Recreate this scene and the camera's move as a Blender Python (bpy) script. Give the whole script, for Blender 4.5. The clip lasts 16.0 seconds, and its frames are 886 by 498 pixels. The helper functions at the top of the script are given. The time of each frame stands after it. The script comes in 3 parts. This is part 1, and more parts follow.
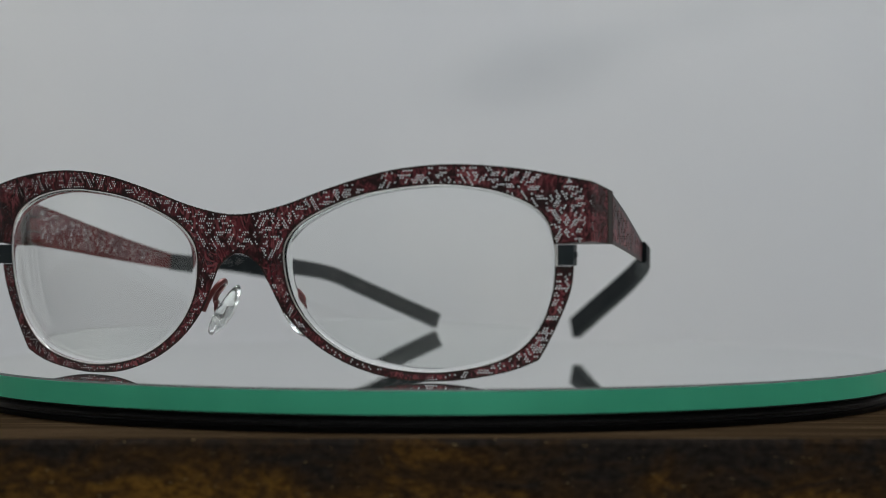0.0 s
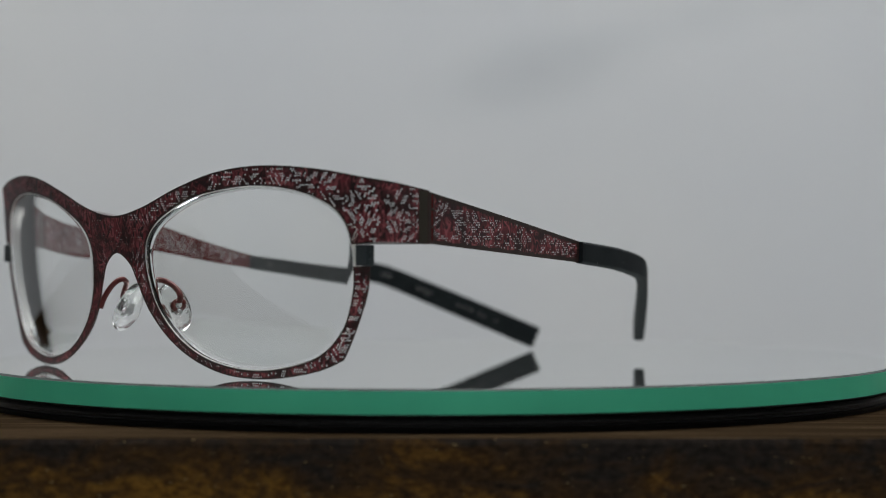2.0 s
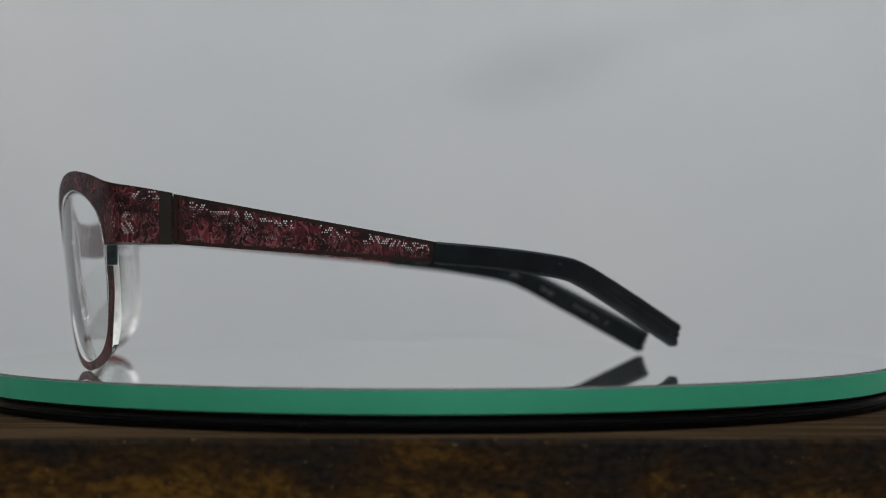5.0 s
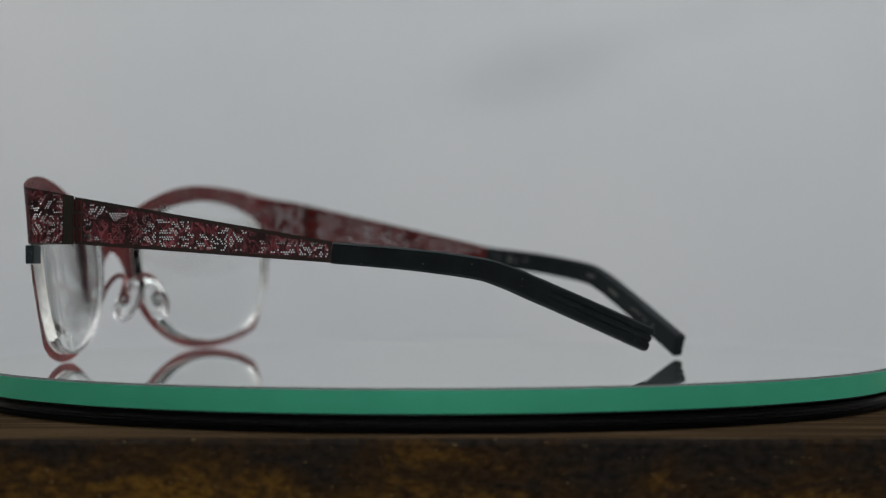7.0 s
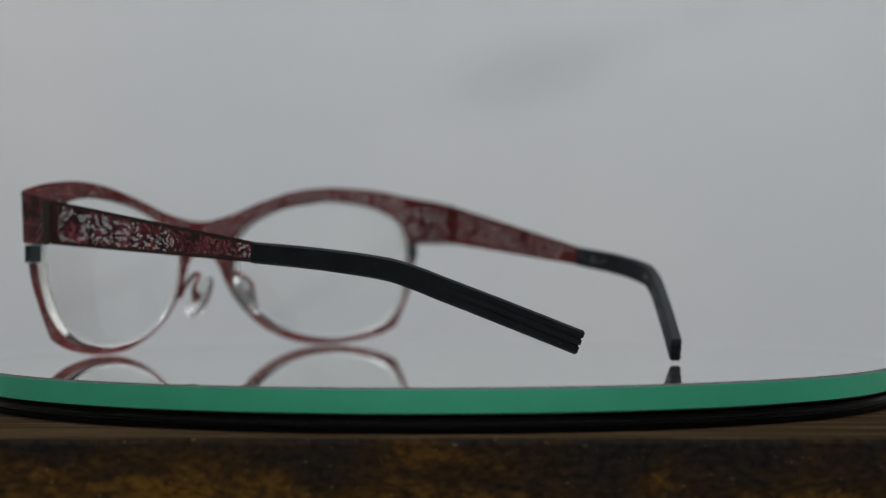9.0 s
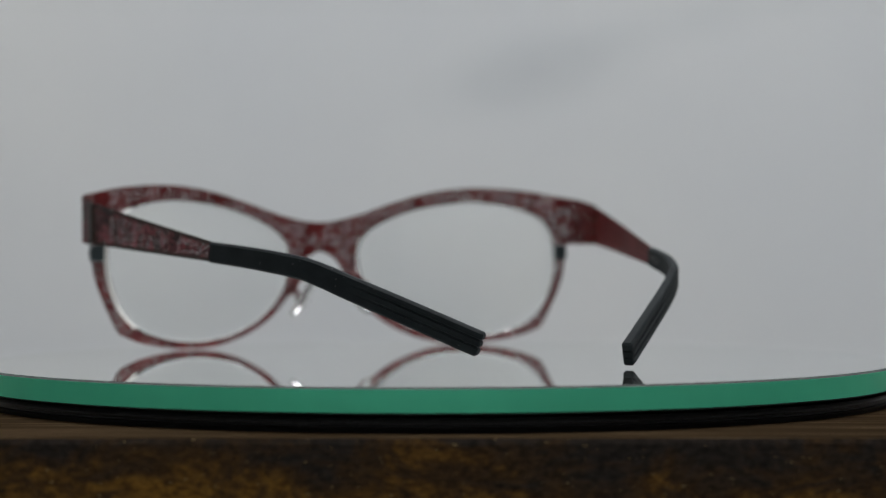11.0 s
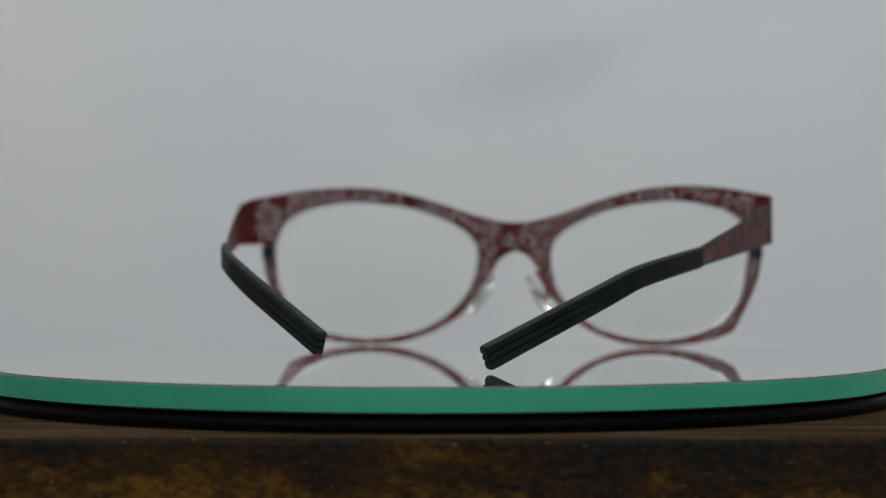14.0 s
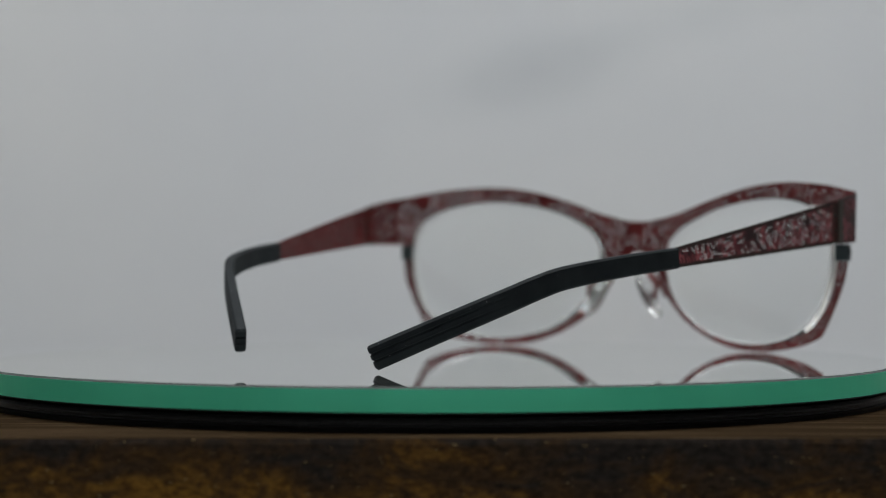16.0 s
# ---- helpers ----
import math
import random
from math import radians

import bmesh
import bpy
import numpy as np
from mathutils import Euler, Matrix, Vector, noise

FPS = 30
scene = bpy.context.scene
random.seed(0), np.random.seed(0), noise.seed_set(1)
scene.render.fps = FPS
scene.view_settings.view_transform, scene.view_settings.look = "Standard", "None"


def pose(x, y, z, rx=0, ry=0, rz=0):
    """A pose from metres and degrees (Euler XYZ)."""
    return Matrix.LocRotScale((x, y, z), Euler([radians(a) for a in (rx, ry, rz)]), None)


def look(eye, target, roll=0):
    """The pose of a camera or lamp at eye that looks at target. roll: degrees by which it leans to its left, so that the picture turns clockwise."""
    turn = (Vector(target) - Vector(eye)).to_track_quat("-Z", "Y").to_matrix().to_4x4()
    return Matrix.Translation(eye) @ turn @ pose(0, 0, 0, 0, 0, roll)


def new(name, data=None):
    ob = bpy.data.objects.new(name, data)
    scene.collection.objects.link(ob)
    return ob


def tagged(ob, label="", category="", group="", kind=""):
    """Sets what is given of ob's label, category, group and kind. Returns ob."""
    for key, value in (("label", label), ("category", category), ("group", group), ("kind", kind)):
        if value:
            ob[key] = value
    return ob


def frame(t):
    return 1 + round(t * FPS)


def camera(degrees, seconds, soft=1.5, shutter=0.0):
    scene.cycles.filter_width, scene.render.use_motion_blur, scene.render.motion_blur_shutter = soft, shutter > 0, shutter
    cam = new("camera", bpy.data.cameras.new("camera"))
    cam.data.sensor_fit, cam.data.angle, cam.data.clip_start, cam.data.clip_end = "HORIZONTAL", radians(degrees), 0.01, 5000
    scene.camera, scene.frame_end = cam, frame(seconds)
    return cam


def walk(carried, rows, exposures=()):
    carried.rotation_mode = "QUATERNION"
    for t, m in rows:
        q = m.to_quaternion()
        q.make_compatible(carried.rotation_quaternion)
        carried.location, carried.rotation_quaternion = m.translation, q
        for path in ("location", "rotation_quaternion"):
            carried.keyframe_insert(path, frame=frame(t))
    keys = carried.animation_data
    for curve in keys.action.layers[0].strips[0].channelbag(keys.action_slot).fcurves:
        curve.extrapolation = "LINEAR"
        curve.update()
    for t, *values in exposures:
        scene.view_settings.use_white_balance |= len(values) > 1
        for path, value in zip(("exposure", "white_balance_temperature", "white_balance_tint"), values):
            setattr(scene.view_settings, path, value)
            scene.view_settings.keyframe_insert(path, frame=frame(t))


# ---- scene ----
import functools
from mathutils.geometry import delaunay_2d_cdt

# camera: stands still on a tripod, a long lens close to a small turntable
cam = camera(22.0, 16.0, soft=1.0)
EYE = (0.0015, -0.5034, 0.0251)
cam.data.dof.use_dof = True
cam.data.dof.focus_distance = 0.446
cam.data.dof.aperture_fstop = 14.0
TILT = radians(-0.07)
CAM_POSE = look(EYE, (EYE[0], EYE[1] + math.cos(TILT), EYE[2] + math.sin(TILT)), -0.03)
walk(cam, [(0, CAM_POSE), (16, CAM_POSE)], [(0, 0.0), (7.2, 0.0), (7.5, -0.06), (8.7, -0.04), (10.8, 0.01), (11.6, 0.0), (12.1, -0.05), (12.7, -0.04), (13.2, 0.01), (13.9, 0.01), (14.4, -0.03), (16, -0.03)])

# ---- light ----
world = bpy.data.worlds.new("room_air")
scene.world = world
world.use_nodes = True
world.node_tree.nodes["Background"].inputs[0].default_value = (0.8, 0.9, 1.0, 1)
world.node_tree.nodes["Background"].inputs[1].default_value = 0.05


def area_lamp(name, m, sx, sy, watts, colour):
    data = bpy.data.lights.new(name, "AREA")
    data.shape, data.size, data.size_y, data.energy, data.color = "RECTANGLE", sx, sy, watts, colour
    ob = new(name, data)
    ob.matrix_basis = m
    return ob


area_lamp("ceiling_lamp_light", pose(0.1, 0.1, 1.535, 0, 0, 0), 1.1, 0.5, 19.1, (0.957, 0.975, 1.0))


# ---- materials ----
def mat(name, base, rough=0.5, metal=0.0, spec=0.5):
    m = bpy.data.materials.new(name)
    m.use_nodes = True
    p = m.node_tree.nodes["Principled BSDF"]
    p.inputs["Base Color"].default_value = (*base, 1)
    p.inputs["Roughness"].default_value = rough
    p.inputs["Metallic"].default_value = metal
    p.inputs["Specular IOR Level"].default_value = spec
    return m


def node(m, kind, **inputs):
    n = m.node_tree.nodes.new(kind)
    for k, v in inputs.items():
        n.inputs[k].default_value = v
    return n


def link(m, a, b):
    m.node_tree.links.new(a, b)


def coords(m, scale=(1, 1, 1), rot=(0, 0, 0)):
    tc = node(m, "ShaderNodeTexCoord")
    mp = node(m, "ShaderNodeMapping", Scale=scale, Rotation=rot)
    link(m, tc.outputs["Object"], mp.inputs["Vector"])
    return mp.outputs["Vector"]


def noise_tex(m, vec, scale, detail=4.0, rough=0.55, distort=0.0):
    n = node(m, "ShaderNodeTexNoise", Scale=scale, Detail=detail, Roughness=rough, Distortion=distort)
    link(m, vec, n.inputs["Vector"])
    return n.outputs["Fac"]


def ramp(m, fac, stops):
    r = m.node_tree.nodes.new("ShaderNodeValToRGB")
    while len(r.color_ramp.elements) < len(stops):
        r.color_ramp.elements.new(0.5)
    for e, (pos, col) in zip(r.color_ramp.elements, stops):
        e.position, e.color = pos, (*col, 1)
    link(m, fac, r.inputs["Fac"])
    return r.outputs["Color"]


def mix(m, fac, a, b, mode="MIX"):
    n = m.node_tree.nodes.new("ShaderNodeMix")
    n.data_type, n.blend_type = "RGBA", mode
    for v, s in ((fac, n.inputs[0]), (a, n.inputs[6]), (b, n.inputs[7])):
        if hasattr(v, "links"):
            link(m, v, s)
        else:
            s.default_value = v if isinstance(v, float) else (*v, 1)
    return n.outputs[2]


def bump(m, height, strength, distance):
    b = node(m, "ShaderNodeBump", Strength=strength, Distance=distance)
    link(m, height, b.inputs["Height"])
    link(m, b.outputs["Normal"], m.node_tree.nodes["Principled BSDF"].inputs["Normal"])


def base_of(m):
    return m.node_tree.nodes["Principled BSDF"].inputs["Base Color"]


def make_etched(name, dark, red, pink, rough):
    """Lacquered steel sheet with an etched leaf pattern."""
    m = mat(name, dark, rough, 0.0, 0.25)
    v = coords(m, (1, 1, 1), (0, 0.6, 0))
    streak = noise_tex(m, coords(m, (1, 1, 0.35), (0, 0.9, 0)), 900, 3, 0.6, 1.4)
    patch = noise_tex(m, v, 230, 3, 0.5, 0.5)
    swirl = noise_tex(m, coords(m, (1, 1, 0.6), (0, 0.5, 0)), 380, 2, 0.45, 0.9)
    many, wave = node(m, "ShaderNodeMath"), node(m, "ShaderNodeMath")
    many.operation, wave.operation = "MULTIPLY", "SINE"
    many.inputs[1].default_value = 38.0
    link(m, swirl, many.inputs[0])
    link(m, many.outputs[0], wave.inputs[0])
    veins = ramp(m, wave.outputs[0], [(0.45, (0, 0, 0)), (0.85, (1, 1, 1))])
    c1 = mix(m, veins, ramp(m, streak, [(0.42, dark), (0.60, red)]), mix(m, 0.6, red, pink))
    sel = ramp(m, patch, [(0.36, (0, 0, 0)), (0.56, (1, 1, 1))])
    link(m, mix(m, sel, dark, c1), base_of(m))
    bump(m, streak, 0.25, 0.0001)
    return m


M_FRONT = make_etched("etched_maroon_lacquer", (0.024, 0.0075, 0.008), (0.17, 0.024, 0.032), (0.38, 0.10, 0.11), 0.45)
M_BACK = make_etched("red_lacquer_inside", (0.068, 0.0070, 0.0072), (0.120, 0.0125, 0.0122), (0.165, 0.030, 0.029), 0.45)
M_BACK.node_tree.nodes["Principled BSDF"].inputs["Specular IOR Level"].default_value = 0.12
M_EDGE = mat("red_lacquered_sheet_edge", (0.055, 0.010, 0.009), 0.5, 0.0, 0.15)
M_OLIVE = mat("bare_dark_steel", (0.034, 0.028, 0.018), 0.45, 0.2, 0.3)
M_BORDER = mat("plain_dark_lacquer", (0.028, 0.015, 0.012), 0.45, 0.0, 0.25)
link(M_BORDER, ramp(M_BORDER, noise_tex(M_BORDER, coords(M_BORDER), 500, 4), [(0.35, (0.022, 0.012, 0.009)), (0.7, (0.040, 0.020, 0.016))]), base_of(M_BORDER))
M_BLOCK = mat("blued_steel", (0.022, 0.032, 0.036), 0.4, 0.4)
M_WIRE = mat("red_lacquered_wire", (0.10, 0.016, 0.014), 0.3, 0.2)
M_SCREW = mat("polished_screw", (0.55, 0.55, 0.55), 0.2, 1.0)

M_SLEEVE = mat("black_rubber_sleeve", (0.009, 0.011, 0.012), 0.62, 0.0, 0.08)
_n = noise_tex(M_SLEEVE, coords(M_SLEEVE), 1500, 3)
link(M_SLEEVE, ramp(M_SLEEVE, noise_tex(M_SLEEVE, coords(M_SLEEVE), 160, 4), [(0.35, (0.0105, 0.013, 0.0145)), (0.7, (0.017, 0.0205, 0.022))]), base_of(M_SLEEVE))
bump(M_SLEEVE, _n, 0.12, 0.0001)
_dust = ramp(M_SLEEVE, noise_tex(M_SLEEVE, coords(M_SLEEVE), 2300, 1, 0.4), [(0.78, (0, 0, 0)), (0.81, (1, 1, 1))])
_old = base_of(M_SLEEVE).links[0].from_socket
link(M_SLEEVE, mix(M_SLEEVE, _dust, _old, (0.25, 0.25, 0.25)), base_of(M_SLEEVE))
M_PRINT = mat("grey_print", (0.14, 0.14, 0.135), 0.6)


def clear(name, tint, rough, ior):
    m = mat(name, tint, rough)
    p = m.node_tree.nodes["Principled BSDF"]
    p.inputs["Transmission Weight"].default_value = 1.0
    p.inputs["IOR"].default_value = ior
    return m


M_LENS = clear("lens_glass", (0.985, 0.995, 0.985), 0.0, 1.6)
M_MARGIN = clear("lens_glass_margin", (0.985, 0.995, 0.985), 0.0, 1.6)
M_MARGIN.node_tree.nodes["Principled BSDF"].inputs["Specular IOR Level"].default_value = 0.05
_refr, _gloss, _blend = node(M_LENS, "ShaderNodeBsdfRefraction"), M_LENS.node_tree.nodes["Principled BSDF"], node(M_LENS, "ShaderNodeMixShader")
_refr.inputs["Color"].default_value, _refr.inputs["Roughness"].default_value, _refr.inputs["IOR"].default_value = (0.985, 0.995, 0.985, 1), 0.0, 1.6
_gloss.inputs["Specular IOR Level"].default_value = 0.03
_blend.inputs[0].default_value = 0.93  # anti-reflex coat: weaker reflections than bare glass
link(M_LENS, _refr.outputs[0], _blend.inputs[1])
link(M_LENS, _gloss.outputs[0], _blend.inputs[2])
link(M_LENS, _blend.outputs[0], next(n for n in M_LENS.node_tree.nodes if n.type == "OUTPUT_MATERIAL").inputs[0])
M_BEVEL = clear("ground_lens_edge", (0.72, 0.72, 0.69), 0.3, 1.6)
M_BEVEL.node_tree.nodes["Principled BSDF"].inputs["Transmission Weight"].default_value = 0.35
M_RIMGLASS = mat("frosted_lens_edge", (0.86, 0.85, 0.80), 0.35, 0.0, 0.4)
_thru, _skin, _half = node(M_RIMGLASS, "ShaderNodeBsdfTranslucent"), M_RIMGLASS.node_tree.nodes["Principled BSDF"], node(M_RIMGLASS, "ShaderNodeMixShader")
link(M_RIMGLASS, ramp(M_RIMGLASS, noise_tex(M_RIMGLASS, coords(M_RIMGLASS, (1, 1, 0.4)), 420, 3), [(0.35, (0.60, 0.61, 0.60)), (0.55, (0.80, 0.78, 0.72)), (0.7, (0.88, 0.91, 0.93))]), base_of(M_RIMGLASS))
link(M_RIMGLASS, base_of(M_RIMGLASS).links[0].from_socket, _thru.inputs["Color"])
_half.inputs[0].default_value = 0.5
link(M_RIMGLASS, _skin.outputs[0], _half.inputs[1])
link(M_RIMGLASS, _thru.outputs[0], _half.inputs[2])
link(M_RIMGLASS, _half.outputs[0], next(n for n in M_RIMGLASS.node_tree.nodes if n.type == "OUTPUT_MATERIAL").inputs[0])
M_POLISH = clear("polished_lens_edge", (0.93, 0.92, 0.88), 0.14, 1.6)
M_PAD = clear("clear_silicone", (0.97, 0.97, 0.96), 0.09, 1.43)
bump(M_PAD, noise_tex(M_PAD, coords(M_PAD), 420, 3), 0.5, 0.0006)

# turntable
M_TOP = mat("mirror_glass_top", (0.655, 0.69, 0.67), 0.015, 0.95, 0.5)
_p = M_TOP.node_tree.nodes["Principled BSDF"]
_p.inputs["IOR"].default_value = 1.6
link(M_TOP, ramp(M_TOP, noise_tex(M_TOP, coords(M_TOP), 45, 5), [(0.35, (0.012, 0.012, 0.012)), (0.75, (0.03, 0.03, 0.03))]), _p.inputs["Roughness"])
M_GREEN = mat("green_glass_edge", (0.03, 0.26, 0.135), 0.3, 0.0, 0.25)
link(M_GREEN, ramp(M_GREEN, noise_tex(M_GREEN, coords(M_GREEN, (1, 1, 0.2)), 40, 4), [(0.3, (0.085, 0.68, 0.40)), (0.7, (0.105, 0.77, 0.455))]), base_of(M_GREEN))
M_ARRIS = mat("ground_glass_arris", (0.07, 0.085, 0.078), 0.65, 0.0, 0.1)
M_BASE = mat("black_plastic", (0.010, 0.010, 0.010), 0.3, 0.0, 0.2)
M_BASE.node_tree.nodes["Principled BSDF"].inputs["Roughness"].default_value = 0.4

# table
FLOOR_Z, TABLE_Z, TABLE_Y = -0.86, -0.0082, -0.1065
H_TOP = TABLE_Z - FLOOR_Z
M_TABLE = mat("worn_wood_top", (0.2, 0.13, 0.07), 0.9, 0.0, 0.0)
_g = noise_tex(M_TABLE, coords(M_TABLE, (3, 60, 60)), 6, 6, 0.6, 0.3)
link(M_TABLE, ramp(M_TABLE, _g, [(0.3, (0.012, 0.008, 0.005)), (0.55, (0.030, 0.019, 0.010)), (0.75, (0.068, 0.047, 0.028))]), base_of(M_TABLE))
bump(M_TABLE, _g, 0.2, 0.0005)
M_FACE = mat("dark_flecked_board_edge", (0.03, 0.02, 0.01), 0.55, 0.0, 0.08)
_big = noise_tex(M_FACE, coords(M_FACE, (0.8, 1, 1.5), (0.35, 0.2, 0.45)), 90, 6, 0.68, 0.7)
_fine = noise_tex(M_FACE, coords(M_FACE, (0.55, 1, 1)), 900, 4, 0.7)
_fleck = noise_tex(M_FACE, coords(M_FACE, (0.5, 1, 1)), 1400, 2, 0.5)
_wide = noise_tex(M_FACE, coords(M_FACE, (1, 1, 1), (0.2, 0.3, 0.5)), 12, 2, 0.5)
# tone by height: darker towards the top of the board edge, more amber below
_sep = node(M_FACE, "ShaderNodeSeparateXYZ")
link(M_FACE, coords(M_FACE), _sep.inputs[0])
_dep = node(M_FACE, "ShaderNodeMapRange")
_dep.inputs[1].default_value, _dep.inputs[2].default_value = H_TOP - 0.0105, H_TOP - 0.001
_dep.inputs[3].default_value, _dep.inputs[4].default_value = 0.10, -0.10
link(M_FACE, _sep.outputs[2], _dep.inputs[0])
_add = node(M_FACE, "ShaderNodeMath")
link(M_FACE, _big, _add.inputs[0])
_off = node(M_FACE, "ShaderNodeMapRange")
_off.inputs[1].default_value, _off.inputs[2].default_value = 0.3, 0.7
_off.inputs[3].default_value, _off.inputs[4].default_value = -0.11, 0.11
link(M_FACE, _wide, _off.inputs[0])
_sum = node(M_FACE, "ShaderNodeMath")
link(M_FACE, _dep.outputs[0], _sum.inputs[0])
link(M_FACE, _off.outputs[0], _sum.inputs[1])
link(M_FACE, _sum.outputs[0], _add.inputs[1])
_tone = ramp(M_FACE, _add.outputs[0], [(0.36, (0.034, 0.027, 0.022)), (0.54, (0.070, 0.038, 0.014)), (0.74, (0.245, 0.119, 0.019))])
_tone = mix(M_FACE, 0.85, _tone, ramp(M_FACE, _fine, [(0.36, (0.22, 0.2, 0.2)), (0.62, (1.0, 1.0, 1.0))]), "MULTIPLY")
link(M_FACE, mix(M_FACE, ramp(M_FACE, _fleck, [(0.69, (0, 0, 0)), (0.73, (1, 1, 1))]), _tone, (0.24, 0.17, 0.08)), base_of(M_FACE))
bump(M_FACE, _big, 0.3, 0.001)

# room
M_WALL = mat("pale_grey_wall_paint", (0.6, 0.61, 0.62), 0.85, 0.0, 0.2)
_w = ramp(M_WALL, noise_tex(M_WALL, coords(M_WALL), 3.2, 4), [(0.3, (0.585, 0.60, 0.615)), (0.7, (0.635, 0.64, 0.635))])
# a soft darker oval on the wall, and a fainter tilted streak beside it
_tc = node(M_WALL, "ShaderNodeTexCoord")
_sub = node(M_WALL, "ShaderNodeVectorMath")
_sub.operation = "SUBTRACT"
_sub.inputs[1].default_value = (0.058, -0.9, 0.133)
link(M_WALL, _tc.outputs["Object"], _sub.inputs[0])
_turn = node(M_WALL, "ShaderNodeMapping", Rotation=(0, radians(13), 0))
link(M_WALL, _sub.outputs[0], _turn.inputs["Vector"])
_mp = node(M_WALL, "ShaderNodeMapping", Scale=(11.6, 0.0, 30.0))
link(M_WALL, _turn.outputs[0], _mp.inputs["Vector"])
_len = node(M_WALL, "ShaderNodeVectorMath")
_len.operation = "LENGTH"
link(M_WALL, _mp.outputs[0], _len.inputs[0])
_dark_oval = ramp(M_WALL, _len.outputs["Value"], [(0.0, (0.86, 0.87, 0.88)), (0.35, (0.90, 0.91, 0.915)), (0.75, (0.975, 0.98, 0.98)), (1.0, (1, 1, 1))])
_dark_oval.node.color_ramp.interpolation = "EASE"
_sub2 = node(M_WALL, "ShaderNodeVectorMath")
_sub2.operation = "SUBTRACT"
_sub2.inputs[1].default_value = (0.158, -0.9, 0.165)
link(M_WALL, _tc.outputs["Object"], _sub2.inputs[0])
_turn2 = node(M_WALL, "ShaderNodeMapping", Rotation=(0, radians(13), 0))
link(M_WALL, _sub2.outputs[0], _turn2.inputs["Vector"])
_mp2 = node(M_WALL, "ShaderNodeMapping", Scale=(10.0, 0.0, 52.0))
link(M_WALL, _turn2.outputs[0], _mp2.inputs["Vector"])
_len2 = node(M_WALL, "ShaderNodeVectorMath")
_len2.operation = "LENGTH"
link(M_WALL, _mp2.outputs[0], _len2.inputs[0])
_streak = ramp(M_WALL, _len2.outputs["Value"], [(0.0, (0.94, 0.95, 0.955)), (0.5, (0.97, 0.975, 0.978)), (1.0, (1, 1, 1))])
_streak.node.color_ramp.interpolation = "EASE"
link(M_WALL, mix(M_WALL, 1.0, mix(M_WALL, 1.0, _w, _dark_oval, "MULTIPLY"), _streak, "MULTIPLY"), base_of(M_WALL))
bump(M_WALL, noise_tex(M_WALL, coords(M_WALL), 700, 2), 0.05, 0.0005)
M_CEIL = mat("white_ceiling_paint", (0.78, 0.78, 0.77), 0.9)
M_FLOOR = mat("pale_floor", (0.6, 0.6, 0.6), 0.6)
link(M_FLOOR, ramp(M_FLOOR, noise_tex(M_FLOOR, coords(M_FLOOR), 6, 6), [(0.3, (0.55, 0.56, 0.56)), (0.7, (0.64, 0.64, 0.63))]), base_of(M_FLOOR))
M_WHITE = mat("white_painted_metal", (0.75, 0.75, 0.75), 0.4)
M_GLOW = mat("lamp_diffuser", (0.8, 0.8, 0.8), 0.6)
M_GLOW.node_tree.nodes["Principled BSDF"].inputs["Emission Color"].default_value = (0.97, 0.99, 1.0, 1)
M_GLOW.node_tree.nodes["Principled BSDF"].inputs["Emission Strength"].default_value = 6.0


# ---- mesh helpers ----
def link_mesh(name, bm, materials, parent=None, smooth=False):
    me = bpy.data.meshes.new(name)
    bm.normal_update()
    bm.to_mesh(me)
    bm.free()
    for m in (materials if isinstance(materials, (list, tuple)) else [materials]):
        me.materials.append(m)
    if smooth:
        for f in me.polygons:
            f.use_smooth = True
    ob = new(name, me)
    ob.parent = parent
    return ob


def part(name, bm, materials, parent, label="", smooth=False):
    ob = link_mesh(name, bm, materials, parent, smooth)
    return tagged(ob, label=label) if label else ob


def add_box(bm, x0, x1, y0, y1, z0, z1, bevel=0.0, index=0):
    vs = [bm.verts.new((x, y, z)) for x in (x0, x1) for y in (y0, y1) for z in (z0, z1)]
    fs = [bm.faces.new([vs[i] for i in q]) for q in ((0, 1, 3, 2), (4, 6, 7, 5), (0, 4, 5, 1), (2, 3, 7, 6), (0, 2, 6, 4), (1, 5, 7, 3))]
    for f in fs:
        f.material_index = index
    if bevel:
        bmesh.ops.bevel(bm, geom=list({e for f in fs for e in f.edges}), offset=bevel, segments=2, affect="EDGES", profile=0.6)
    return fs


def box(x0, x1, y0, y1, z0, z1, bevel=0.0):
    bm = bmesh.new()
    add_box(bm, x0, x1, y0, y1, z0, z1, bevel)
    return bm


def lathe(profile, steps=160):
    """A closed turned solid from (radius, height, material index) corners, top axis to bottom axis."""
    bm = bmesh.new()
    rings = []
    for r, z, _ in profile:
        if r < 1e-6:
            rings.append([bm.verts.new((0, 0, z))])
        else:
            rings.append([bm.verts.new((r * math.cos(2 * math.pi * k / steps), r * math.sin(2 * math.pi * k / steps), z)) for k in range(steps)])
    for a, b, (_, _, index) in zip(rings, rings[1:], profile[1:]):
        for k in range(steps):
            j = (k + 1) % steps
            if len(a) == 1:
                f = bm.faces.new((a[0], b[k], b[j]))
            elif len(b) == 1:
                f = bm.faces.new((a[k], b[0], a[j]))
            else:
                f = bm.faces.new((a[k], b[k], b[j], a[j]))
            f.material_index = index
    bmesh.ops.recalc_face_normals(bm, faces=bm.faces)
    return bm


